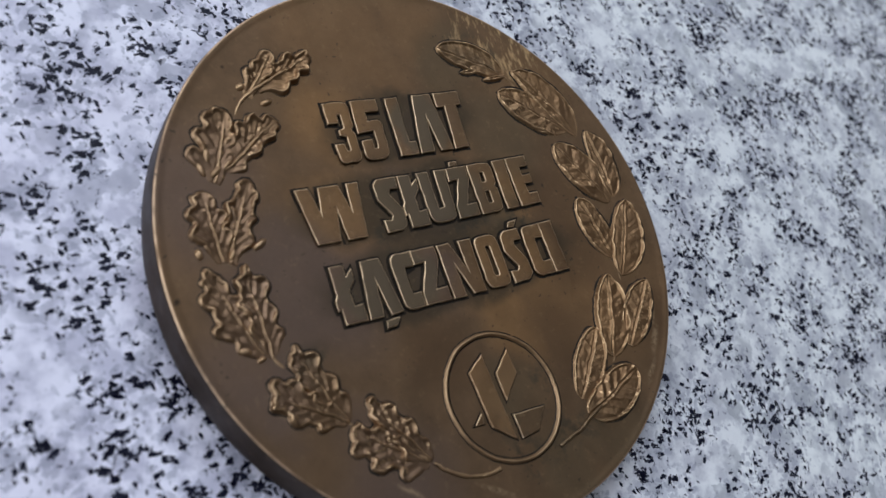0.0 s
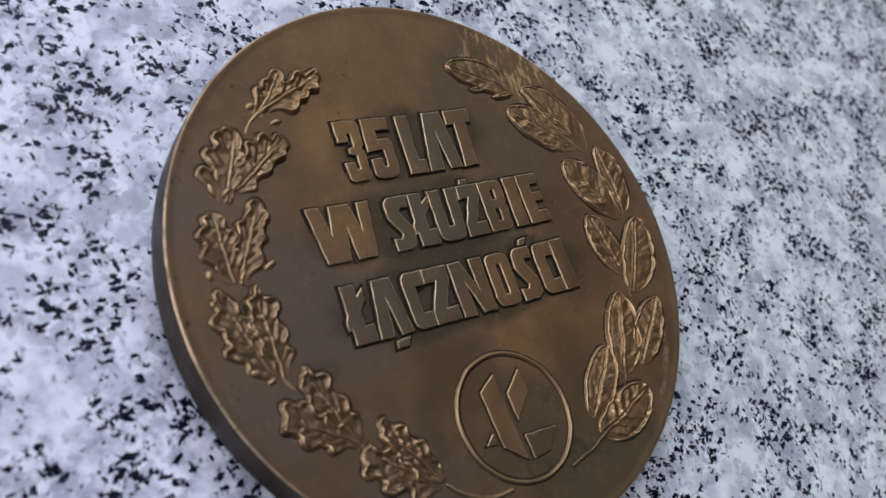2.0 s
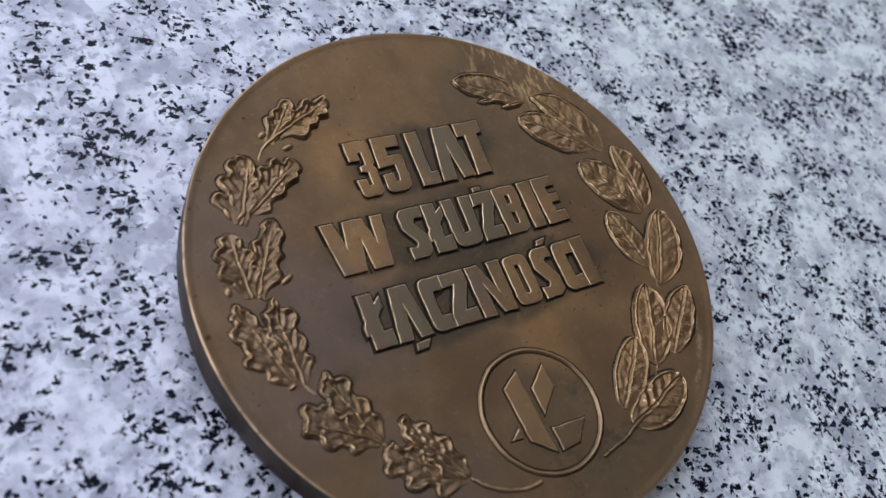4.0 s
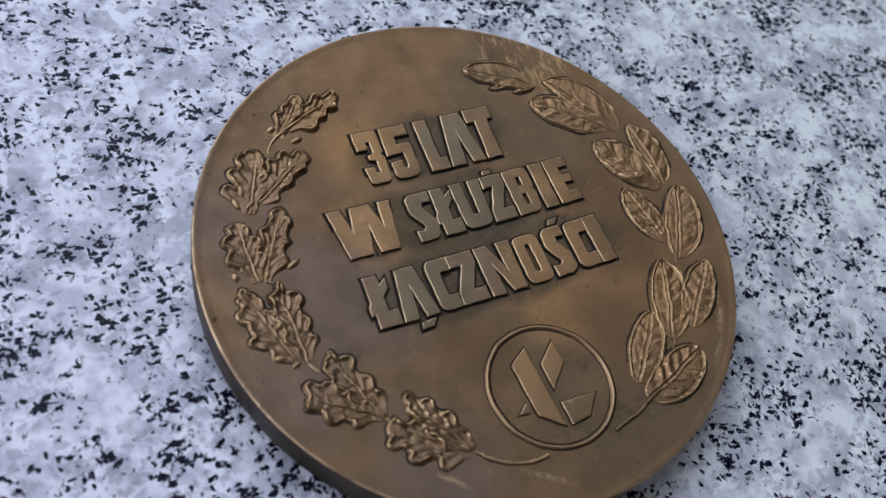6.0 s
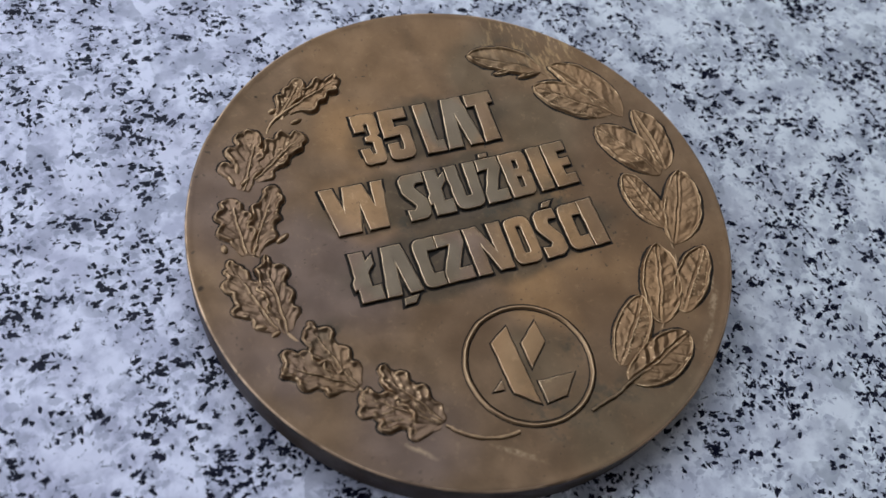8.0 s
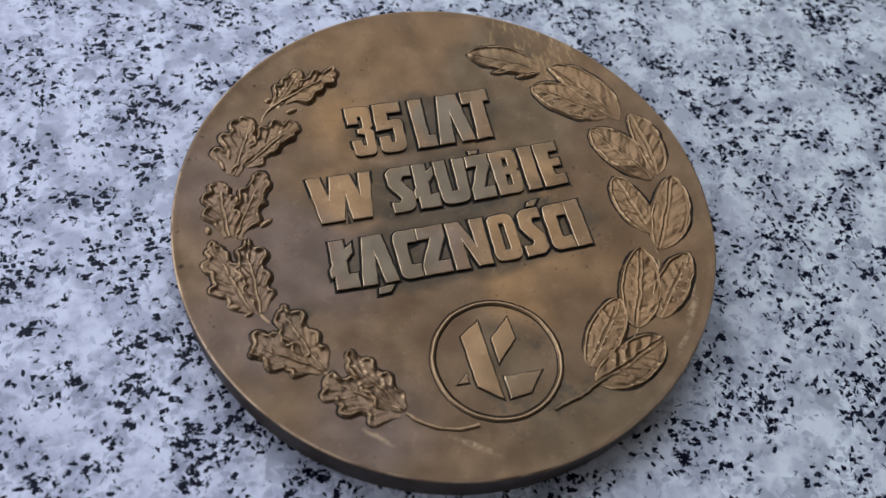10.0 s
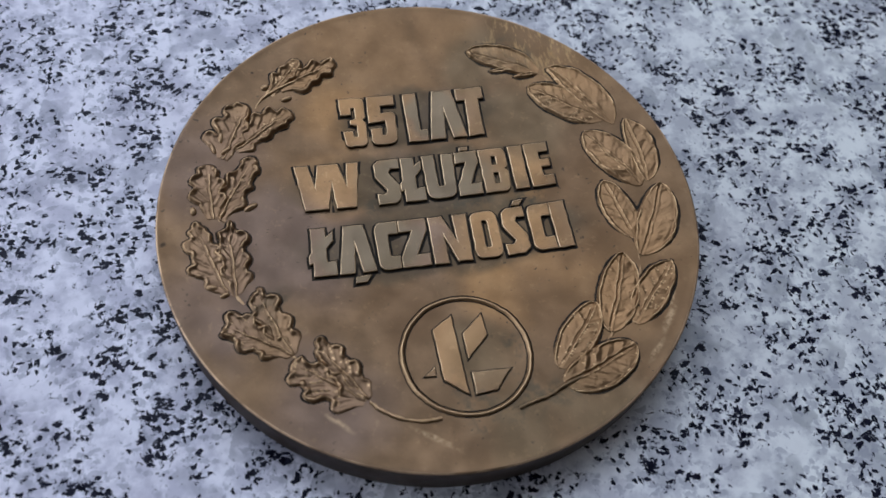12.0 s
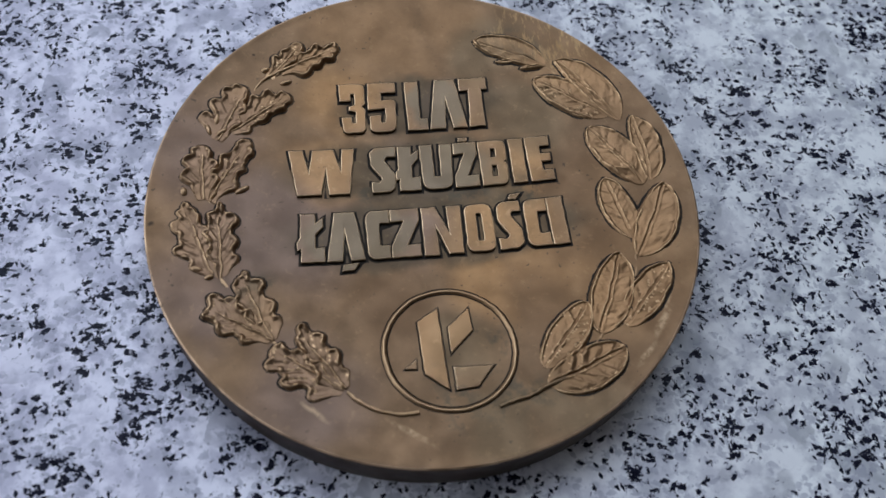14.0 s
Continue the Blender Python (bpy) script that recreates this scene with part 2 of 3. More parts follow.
    # pale crust by the upper right rim
    crust = g.math("MULTIPLY", g.spot(soft, 20.5 * MM, 25.5 * MM, 9.5 * MM), g.step(g.noise(g.mapped(pos, (1, 0.28, 1), 0.25), 1300, 4, 0.7), 0.50, 0.66))
    base = g.mix(g.math("MULTIPLY", crust, 0.90), base, (0.60, 0.42, 0.23))
    # bright edges: rubbing, plus the light they catch, painted into the colour
    if dull:
        # some letters kept a greyer skin
        base = g.mix(dull, base, (0.075, 0.058, 0.042))
        for x, y, ln in ((-0.4, 5.7, 9.0), (-9.4, -4.0, 7.5), (3.4, 15.8, 4)):
            q = g.mapped(g.warp(pos, 220, 0.004, 3), (1, 1, 1), 0, (-x * MM, -y * MM, 0))
            d = nt.nodes.new("ShaderNodeVectorMath")
            d.operation = "LENGTH"
            g.link(g.mapped(q, (1 / ln, 1 / 5, 0)), d.inputs[0])
            base = g.mix(g.step(d.outputs["Value"], 0.00115, 0.00080, 0, 0.75), base, (0.118, 0.102, 0.074))
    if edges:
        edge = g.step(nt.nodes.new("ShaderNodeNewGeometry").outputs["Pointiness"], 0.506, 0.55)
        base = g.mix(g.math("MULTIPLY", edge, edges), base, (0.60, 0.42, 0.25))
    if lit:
        # chamfers lightened by slope: the highlight on lit edges, put into the colour
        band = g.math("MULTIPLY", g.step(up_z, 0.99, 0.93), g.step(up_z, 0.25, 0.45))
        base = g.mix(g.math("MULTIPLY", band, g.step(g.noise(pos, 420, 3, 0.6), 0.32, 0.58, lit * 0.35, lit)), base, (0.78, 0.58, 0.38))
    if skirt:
        # rounded flanks lightened by slope, standing in for the light they catch
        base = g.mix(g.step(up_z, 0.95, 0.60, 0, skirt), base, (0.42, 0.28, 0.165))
    if worn_tone:
        base = g.mix(worn_tone, base, (0.43, 0.245, 0.115))
    alloy = nt.nodes.new("ShaderNodeMix")
    alloy.data_type, alloy.blend_type = "RGBA", "MULTIPLY"
    alloy.inputs[0].default_value, alloy.inputs[7].default_value = 1.0, (1.03, 0.995, 0.93, 1)
    g.link(base, alloy.inputs[6])
    g.link(alloy.outputs[2], b.inputs["Base Color"])
    g.link(g.step(crust, 0.0, 1.0, 0.92, 0.75), b.inputs["Metallic"])
    rr = g.step(g.noise(pos, 300, 4), 0.25, 0.75, rough - 0.06, rough + 0.08)
    g.link(g.math("ADD", rr, g.math("MULTIPLY", crust, 0.35), True), b.inputs["Roughness"])
    n1 = g.bump(g.noise(pos, 90, 2, 0.4), 0.05 * bump, 0.0009)
    n2 = g.bump(g.noise(pos, 900, 4, 0.6), 0.10 * bump, 0.0002, n1)
    g.link(g.bump(fine, 0.14 * bump, 0.00006, n2), b.inputs["Normal"])
    return m


# Dark outline at the foot of reliefs: grime plus shade, put into colour.
def shade_patina_material():
    m, nt, b = material("shade_patina")
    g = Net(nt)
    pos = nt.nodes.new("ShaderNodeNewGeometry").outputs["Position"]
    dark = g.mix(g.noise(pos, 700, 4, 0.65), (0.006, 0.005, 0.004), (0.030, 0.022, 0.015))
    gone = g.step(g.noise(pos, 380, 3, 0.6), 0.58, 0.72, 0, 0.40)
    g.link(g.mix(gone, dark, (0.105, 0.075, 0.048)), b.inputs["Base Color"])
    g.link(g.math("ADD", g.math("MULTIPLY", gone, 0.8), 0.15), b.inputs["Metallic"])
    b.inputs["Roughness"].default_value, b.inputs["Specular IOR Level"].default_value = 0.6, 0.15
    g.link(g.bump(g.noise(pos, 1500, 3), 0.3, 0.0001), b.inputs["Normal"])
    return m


def plaster_material(name, dark, light):
    m, nt, b = material(name)
    g = Net(nt)
    pos = nt.nodes.new("ShaderNodeNewGeometry").outputs["Position"]
    g.link(g.mix(g.noise(pos, 6, 4), dark, light), b.inputs["Base Color"])
    b.inputs["Roughness"].default_value = 0.85
    g.link(g.bump(g.noise(pos, 180, 3), 0.1, 0.002), b.inputs["Normal"])
    return m


def floor_material():
    m, nt, b = material("brown_floor")
    g = Net(nt)
    pos = nt.nodes.new("ShaderNodeNewGeometry").outputs["Position"]
    g.link(g.mix(g.noise(g.mapped(pos, (1, 8, 1)), 5, 5), (0.14, 0.09, 0.055), (0.24, 0.16, 0.10)), b.inputs["Base Color"])
    b.inputs["Roughness"].default_value = 0.5
    return m


GRANITE = granite_material()
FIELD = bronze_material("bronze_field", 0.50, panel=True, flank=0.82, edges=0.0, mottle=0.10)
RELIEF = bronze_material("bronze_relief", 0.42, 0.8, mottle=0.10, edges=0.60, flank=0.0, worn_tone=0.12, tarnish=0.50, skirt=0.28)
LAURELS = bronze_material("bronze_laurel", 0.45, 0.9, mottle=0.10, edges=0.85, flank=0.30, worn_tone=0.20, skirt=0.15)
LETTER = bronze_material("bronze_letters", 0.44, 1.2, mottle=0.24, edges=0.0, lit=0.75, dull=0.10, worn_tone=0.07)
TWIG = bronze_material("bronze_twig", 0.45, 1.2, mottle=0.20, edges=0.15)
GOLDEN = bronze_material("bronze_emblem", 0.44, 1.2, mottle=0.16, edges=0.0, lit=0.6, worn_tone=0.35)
SHADE_PATINA = shade_patina_material()
PLASTER = plaster_material("grey_plaster", (0.36, 0.335, 0.31), (0.45, 0.42, 0.39))
WHITE = plaster_material("white_plaster", (0.27, 0.238, 0.20), (0.33, 0.292, 0.245))
FLOORING = floor_material()


# ---------------------------------------------------------------- mesh helpers
def part(name, bm, mat, parent=None, label="", smooth=True):
    me = bpy.data.meshes.new(name)
    bm.to_mesh(me)
    bm.free()
    me.materials.append(mat)
    me.polygons.foreach_set("use_smooth", [smooth] * len(me.polygons))
    ob = new(name, me)
    if parent:
        ob.parent = parent
    return tagged(ob, label)


def box(x0, x1, y0, y1, z0, z1, bevel=0.0):
    bm = bmesh.new()
    bmesh.ops.create_cube(bm, size=1, matrix=Matrix.Translation(((x0 + x1) / 2, (y0 + y1) / 2, (z0 + z1) / 2)) @ Matrix.Diagonal((x1 - x0, y1 - y0, z1 - z0, 1)))
    if bevel:
        bmesh.ops.bevel(bm, geom=bm.edges[:], offset=bevel, segments=3, affect="EDGES")
    return bm


def joined(*bms):
    me = bpy.data.meshes.new("scratch")
    out = bmesh.new()
    for b in bms:
        b.to_mesh(me)
        out.from_mesh(me)
        b.free()
    bpy.data.meshes.remove(me)
    return out


def lathe(prof, n, wobble=None):
    """A turned body from (radius, height) pairs; wobble(angle, height) scales the radius."""
    bm = bmesh.new()
    rings = []
    for r, z in prof:
        if r == 0:
            rings.append([bm.verts.new((0, 0, z))])
            continue
        ring = []
        for i in range(n):
            a = 2 * math.pi * i / n
            k = wobble(a, z) if wobble else 1.0
            ring.append(bm.verts.new((r * k * math.cos(a), r * k * math.sin(a), z)))
        rings.append(ring)
    for a, b in zip(rings, rings[1:]):
        for i in range(n):
            j = (i + 1) % n
            if len(b) == 1:
                bm.faces.new((a[i], a[j], b[0]))
            elif len(a) == 1:
                bm.faces.new((a[0], b[j], b[i]))
            else:
                bm.faces.new((a[i], a[j], b[j], b[i]))
    return bm


def rounded(loop):
    """A closed outline from corners (x, y, r), each rounded by r."""
    out = []
    n = len(loop)
    for i in range(n):
        p = Vector(loop[i][:2])
        r = loop[i][2] if len(loop[i]) > 2 else 0.0
        a, c = Vector(loop[i - 1][:2]) - p, Vector(loop[(i + 1) % n][:2]) - p
        la, lc = a.length, c.length
        if r <= 0 or la < 1e-6 or lc < 1e-6:
            out.append(p)
            continue
        a, c = a / la, c / lc
        half = max(0.05, math.acos(max(-1, min(1, a.dot(c)))) / 2)
        d = min(r / math.tan(half), la * 0.49, lc * 0.49)
        p0, p1 = p + a * d, p + c * d
        for k in range(6):
            u = k / 5
            out.append(p0 * (1 - u) ** 2 + p * 2 * u * (1 - u) + p1 * u * u)
    return out


def filled(loops, chamfer, extrude, offset):
    """A mesh of flat outlines in millimetres with the given thickness and chamfer."""
    cu = bpy.data.curves.new("outline", "CURVE")
    cu.dimensions, cu.fill_mode = "2D", "BOTH"
    for loop in loops:
        pts = uneven(rounded(loop))
        sp = cu.splines.new("POLY")
        sp.points.add(len(pts) - 1)
        for q, p in zip(sp.points, pts):
            q.co = (p.x, p.y, 0, 1)
        sp.use_cyclic_u = True
    cu.bevel_depth, cu.bevel_resolution, cu.extrude, cu.offset = chamfer, 1, extrude, offset
    tmp = new("outline", cu)
    bpy.context.view_layer.update()
    me = bpy.data.meshes.new_from_object(tmp.evaluated_get(bpy.context.evaluated_depsgraph_get()))
    bpy.data.objects.remove(tmp)
    bpy.data.curves.remove(cu)
    return me


def uneven(pts, step=0.5, amount=0.045):
    """The outline pts with a slightly worn, wavering line."""
    out = []
    for i, p in enumerate(pts):
        c = pts[(i + 1) % len(pts)]
        k = max(1, int((c - p).length / step))
        for j in range(k):
            q = p + (c - p) * (j / k)
            w = Vector((q.x, q.y, 0)) * 0.9
            out.append(q + Vector((noise.noise(w), noise.noise(w + Vector((7, 3, 5))))) * amount * 2)
    return out


def raised(name, loops, mat, parent, height, chamfer, label="", seam=0.36):
    """A raised flat shape (first loop outside, the rest holes) with sloped flanks and a dark seam, patina and painted
    shade in one, round its foot.
    """
    bm = bmesh.new()
    me = filled(loops, chamfer, height, -chamfer * 0.6)
    bm.from_mesh(me)
    bpy.data.meshes.remove(me)
    for v in bm.verts:
        v.co = Vector((v.co.x, v.co.y, field(v.co.x, v.co.y) + max(v.co.z - chamfer, -0.12))) * MM
    first = set(bm.verts)
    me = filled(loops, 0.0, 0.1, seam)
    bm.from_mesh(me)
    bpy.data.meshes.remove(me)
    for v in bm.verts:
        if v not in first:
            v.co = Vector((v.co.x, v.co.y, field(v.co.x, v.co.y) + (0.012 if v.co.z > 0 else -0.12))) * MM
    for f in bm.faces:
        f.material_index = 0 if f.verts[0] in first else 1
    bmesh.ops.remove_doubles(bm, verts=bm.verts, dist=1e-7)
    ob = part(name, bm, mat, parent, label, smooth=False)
    ob.data.materials.append(SHADE_PATINA)
    return ob


def tube(points, radii, flat=0.75, n=10):
    """A half-sunk stalk along points (x, y, z in millimetres)."""
    pts = []
    for i in range(len(points) - 1):
        p0, p1, p2, p3 = (Vector(points[max(0, min(len(points) - 1, j))]) for j in (i - 1, i, i + 1, i + 2))
        for k in range(8):
            u = k / 8
            pts.append((0.5 * (2 * p1 + (p2 - p0) * u + (2 * p0 - 5 * p1 + 4 * p2 - p3) * u * u + (3 * p1 - p0 - 3 * p2 + p3) * u ** 3), i + u))
    pts.append((Vector(points[-1]), len(points) - 1))
    bm = bmesh.new()
    rings = []
    for i, (p, f) in enumerate(pts):
        q, o = pts[min(i + 1, len(pts) - 1)][0], pts[max(i - 1, 0)][0]
        d = (q - o)
        d.z = 0
        d.normalize()
        side = Vector((-d.y, d.x, 0))
        k = min(int(f), len(radii) - 2)
        r = radii[k] + (radii[k + 1] - radii[k]) * (f - k)
        r *= 0.85 + 0.40 * noise.noise(Vector((p.x * 1.1, p.y * 1.1, 3.0))) + 0.15 * noise.noise(Vector((p.x * 4, p.y * 4, 8.0)))
        p = p + side * 0.10 * noise.noise(Vector((p.x * 1.7, p.y * 1.7, 5.0)))
        rings.append([bm.verts.new((p + side * r * math.cos(a) + Vector((0, 0, r * flat * math.sin(a)))) * MM + Vector((0, 0, field(p.x, p.y) * MM))) for a in (2 * math.pi * j / n for j in range(n))])
    for a, b in zip(rings, rings[1:]):
        for j in range(n):
            bm.faces.new((a[j], a[(j + 1) % n], b[(j + 1) % n], b[j]))
    bm.faces.new(rings[0][::-1])
    bm.faces.new(rings[-1])
    bmesh.ops.recalc_face_normals(bm, faces=bm.faces)
    return bm


# ---------------------------------------------------------------- the room and the slab
def room():
    t = 0.12
    tagged(part("floor", box(ROOM_X0 - t, ROOM_X1 + t, ROOM_Y0 - t, ROOM_Y1 + t, FLOOR - 0.05, FLOOR), FLOORING, smooth=False), "plain brown floor of the room", "floor", kind="structure")
    x0, x1, y0, y1 = ROOM_X0 - t, ROOM_X1 + t, ROOM_Y0 - t, ROOM_Y1 + t
    top = joined(box(x0, WIN_X0, y0, y1, CEIL, CEIL + 0.08), box(WIN_X1, x1, y0, y1, CEIL, CEIL + 0.08), box(WIN_X0, WIN_X1, y0, WIN_Y0, CEIL, CEIL + 0.08), box(WIN_X0, WIN_X1, WIN_Y1, y1, CEIL, CEIL + 0.08))
    tagged(part("ceiling", top, WHITE, smooth=False), "plain pale plastered ceiling with a roof window opening", "ceiling", kind="structure")
    wx0, wx1 = ROOM_X0 - t, ROOM_X0
    west = joined(box(wx0, wx1, ROOM_Y0, SIDE_Y0, FLOOR, CEIL), box(wx0, wx1, SIDE_Y1, ROOM_Y1, FLOOR, CEIL), box(wx0, wx1, SIDE_Y0, SIDE_Y1, FLOOR, SIDE_Z0), box(wx0, wx1, SIDE_Y0, SIDE_Y1, SIDE_Z1, CEIL))
    for name, b in (("wall_west", west), ("wall_east", box(ROOM_X1, ROOM_X1 + t, ROOM_Y0, ROOM_Y1, FLOOR, CEIL)),
                    ("wall_south", box(x0, x1, ROOM_Y0 - t, ROOM_Y0, FLOOR, CEIL)), ("wall_north", box(x0, x1, ROOM_Y1, ROOM_Y1 + t, FLOOR, CEIL))):
        tagged(part(name, b, PLASTER, smooth=False), "plain grey plastered wall", "wall", kind="structure")


room()
slab = part("granite_block", box(-0.75, 0.75, -0.42, 0.42, FLOOR, 0, 0.002), GRANITE, smooth=False)
tagged(slab, "polished pale grey granite block with black flecks", "granite block", kind="structure")

# ---------------------------------------------------------------- the medal
medal = new("medal")
tagged(medal, "round brown bronze medal with raised lettering and leaves, lying on granite", "medal")


def rim_wobble(a, z):
    return 1 + 0.0016 * noise.noise(Vector((math.cos(a) * 1.6, math.sin(a) * 1.6, 4.0))) + 0.0007 * noise.noise(Vector((math.cos(a) * 7, math.sin(a) * 7, z * 300)))


h, r = HR, RAD / MM
profile = [(0, 0), (r - 1.6, 0), (r - 0.7, 0.15), (r - 0.25, 0.55), (r - 0.05, 1.1), (r, 1.9), (r, h - 1.7), (r, h - 0.6), (r - 0.02, h - 0.22), (r - 0.04, h - 0.12), (r - 0.10, h - 0.03), (r - 0.18, h + 0.02), (r - 0.30, h + 0.03)]
profile += [(q, field(q, 0)) for q in (r - 0.7, r - 1.4, *(r * (1 - i / 24) for i in range(2, 24)))] + [(0, field(0, 0))]
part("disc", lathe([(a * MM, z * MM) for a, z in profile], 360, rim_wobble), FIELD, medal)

# lettering: unit outlines, x and y from 0 to 1, corner radius in millimetres
GLYPHS = {
    "3": [[(0, 1), (1, 1, .9), (1, .58, .45), (.86, .53, .15), (1, .47, .45), (1, 0, 1.0), (.08, 0, .8), (.06, .31), (.43, .31), (.45, .19, .2), (.62, .19, .2), (.62, .43, .15), (.36, .46), (.36, .54), (.60, .57, .15), (.60, .80, .2), (.44, .80, .2), (.42, .66), (0, .66)]],
    "5": [[(0, 1), (1, 1), (1, .80), (.47, .80), (.47, .64), (.60, .655, .2), (1, .65, .9), (1, 0, 1.1), (.06, 0, .9), (.06, .33), (.47, .33), (.47, .18, .2), (.63, .18, .2), (.63, .48, .2), (0, .46)]],
    "L": [[(0, 1), (.66, 1), (.62, .22), (1, .22), (1, 0), (0, 0)]],
    "A": [[(.26, 1), (.80, 1), (1, 0), (.63, 0), (.50, .60), (.40, 0), (0, 0)]],
    "T": [[(0, 1), (1, 1), (1, .76), (.78, .76), (.76, 0), (.22, 0), (.32, .76), (0, .76)]],
    "W": [[(0, 1), (.21, 1), (.285, .50), (.36, 1), (.675, 1), (.765, .50), (.81, 1), (1, 1), (.88, 0), (.575, 0), (.545, .56), (.455, 0), (.095, 0)]],
    "S": [[(1, 1), (1, .78), (.66, .79, .35), (.56, .70, .3), (1, .38, .9), (1, .10, .8), (.78, 0, .9), (.03, 0), (.0, .23), (.34, .21, .35), (.46, .29, .3), (.0, .62, .9), (.0, .90, .7), (.20, 1, .9)]],
    "K": [[(.12, 1), (.65, 1), (.65, .80), (.92, .91), (.92, .72), (.65, .56), (.65, .28), (1, .29), (1, 0), (.13, 0), (.14, .27), (.0, .25), (.0, .42), (.12, .50)]],
    "U": [[(0, 1), (.38, 1), (.41, .27, .2), (.62, .27, .2), (.62, 1), (1, 1), (1, 0, 1.3), (0, 0, 1.3)]],
    "Z": [[(0, 1), (1, 1), (1, .74), (.54, .24), (1, .25), (1, 0), (0, 0), (0, .24), (.46, .76), (0, .75)]],
    "B": [[(0, 1), (.96, 1, 1.0), (.98, .56, .5), (.86, .51, .15), (1, .45, .5), (1, 0, 1.0), (0, 0)], [(.41, .82, .1), (.60, .82, .2), (.60, .62, .2), (.41, .62, .1)], [(.41, .43, .1), (.62, .43, .2), (.62, .19, .2), (.41, .19, .1)]],
    "I": [[(0, 1), (1, 1), (1, 0), (0, 0)]],
    "E": [[(0, 1), (1, 1), (1, .79), (.57, .79), (.57, .61), (.96, .61), (.96, .43), (.57, .43), (.57, .22), (1, .22), (1, 0), (0, 0)]],
    "C": [[(1, 1), (1, .73), (.56, .74, .3), (.56, .26, .3), (1, .26), (1, 0), (0, 0, 1.3), (0, 1, 1.3)]],
    "N": [[(0, 1), (.36, 1), (.67, .44), (.64, 1), (1, 1), (1, 0), (.63, 0), (.345, .58), (.37, 0), (0, 0)]],
    "O": [[(0, 1, 1.3), (1, 1, 1.3), (1, 0, 1.3), (0, 0, 1.3)], [(.40, .80, .3), (.61, .80, .3), (.61, .21, .3), (.40, .21, .3)]],
}


def set_line(y0, y1, letters):
    """One raised line of letters: (glyph, left and right at the top, left and right at the foot)."""
    for ch, a0, a1, b0, b1 in letters:
        loops = []
        for loop in GLYPHS[ch]:
            loops.append([(b0 + (a0 - b0) * y + x * ((b1 - b0) + ((a1 - a0) - (b1 - b0)) * y), y0 + (y1 - y0) * y, *rr) for x, y, *rr in loop])
        raised("letter", loops, LETTER, medal, 0.43, 0.13)


set_line(11.7, 19.52, [("3", -9.95, -6.5, -10.05, -6.8), ("5", -6.05, -2.25, -6.45, -2.75), ("L", -1.0, 1.88, -1.07, 1.6), ("A", 1.9, 6.97, 1.9, 6.97), ("T", 6.55, 10.33, 6.43, 10.41)])
set_line(2.3, 9.12, [("W", -17.16, -8.61, -17.16, -8.61), ("S", -6.6, -3.2, -6.75, -3.75), ("K", -3.34, 0.05, -3.5, -0.38), ("U", 0.0, 4.3, -0.02, 3.8), ("Z", 4.5, 7.6, 4.2, 7.35), ("B", 7.85, 11.7, 7.8, 11.2), ("I", 12.0, 13.95, 11.9, 13.7), ("E", 14.2, 17.42, 14.2, 17.4)])
set_line(-7.45, -0.50, [("K", -16.55, -13.0, -16.69, -13.39), ("A", -13.07, -8.40, -13.07, -8.40), ("C", -7.98, -4.95, -8.0, -5.3), ("Z", -4.8, -1.2, -5.08, -1.4), ("N", -0.83, 4.25, -0.97, 3.95), ("O", 4.75, 8.25, 4.5, 8.15), ("S", 8.95, 11.95, 8.55, 11.7), ("C", 12.4, 15.4, 12.3, 15.25), ("I", 15.5, 17.55, 15.45, 17.53)])
letters = [o for o in medal.children if o.name.startswith("letter")]
raised("dot", [[(5.38, 9.93), (6.53, 9.92), (6.46, 9.4), (5.31, 9.35)]], LETTER, letters[9], 0.40, 0.10)
raised("accent", [[(11.0, 0.48), (12.27, 0.63), (11.66, -0.14), (10.6, -0.13)]], LETTER, letters[19], 0.40, 0.10)
raised("ogonek", [[(-11.15, -8.07), (-9.2, -7.9), (-9.91, -8.83), (-11.31, -8.91)]], LETTER, letters[14], 0.42, 0.12)

# the round emblem: a ring and the strokes inside it
EX, EY = 0.45, -20.30
ring = lathe([(a * MM, z * MM) for a, z in ((8.20, -.06), (8.18, .012), (8.03, .014), (7.95, .13), (7.87, .22), (7.75, .26), (7.63, .21), (7.54, .11), (7.46, .014), (7.28, .012), (7.26, -.06))], 160, lambda a, z: 1 + 0.008 * noise.noise(Vector((math.cos(a) * 3, math.sin(a) * 3, 1.0))) + 0.006 * noise.noise(Vector((math.cos(a) * 11, math.sin(a) * 11, z * 2000))))
for v in ring.verts:
    v.co += Vector((EX, EY, field(v.co.x / MM + EX, v.co.y / MM + EY))) * MM
for f in ring.faces:
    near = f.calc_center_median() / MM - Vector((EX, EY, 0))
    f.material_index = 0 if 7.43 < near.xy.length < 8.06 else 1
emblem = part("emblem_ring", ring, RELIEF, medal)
emblem.data.materials.append(SHADE_PATINA)
raised("stroke", [[(-2.99, -16.51), (-0.43, -14.91), (-0.26, -25.4), (-2.84, -23.31)]], GOLDEN, emblem, 0.30, 0.12, seam=0.22)
raised("stroke", [[(3.29, -15.2), (3.49, -18.11), (0.56, -20.89), (0.62, -17.52)]], GOLDEN, emblem, 0.30, 0.12, seam=0.20)
raised("stroke", [[(0.61, -22.75), (5.25, -22.93), (3.14, -25.45), (0.57, -25.62)]], LETTER, emblem, 0.30, 0.12, seam=0.20)
raised("stroke", [[(-5.01, -22.52), (-3.68, -21.45), (-3.73, -22.63)]], LETTER, emblem, 0.28, 0.10, seam=0.16)


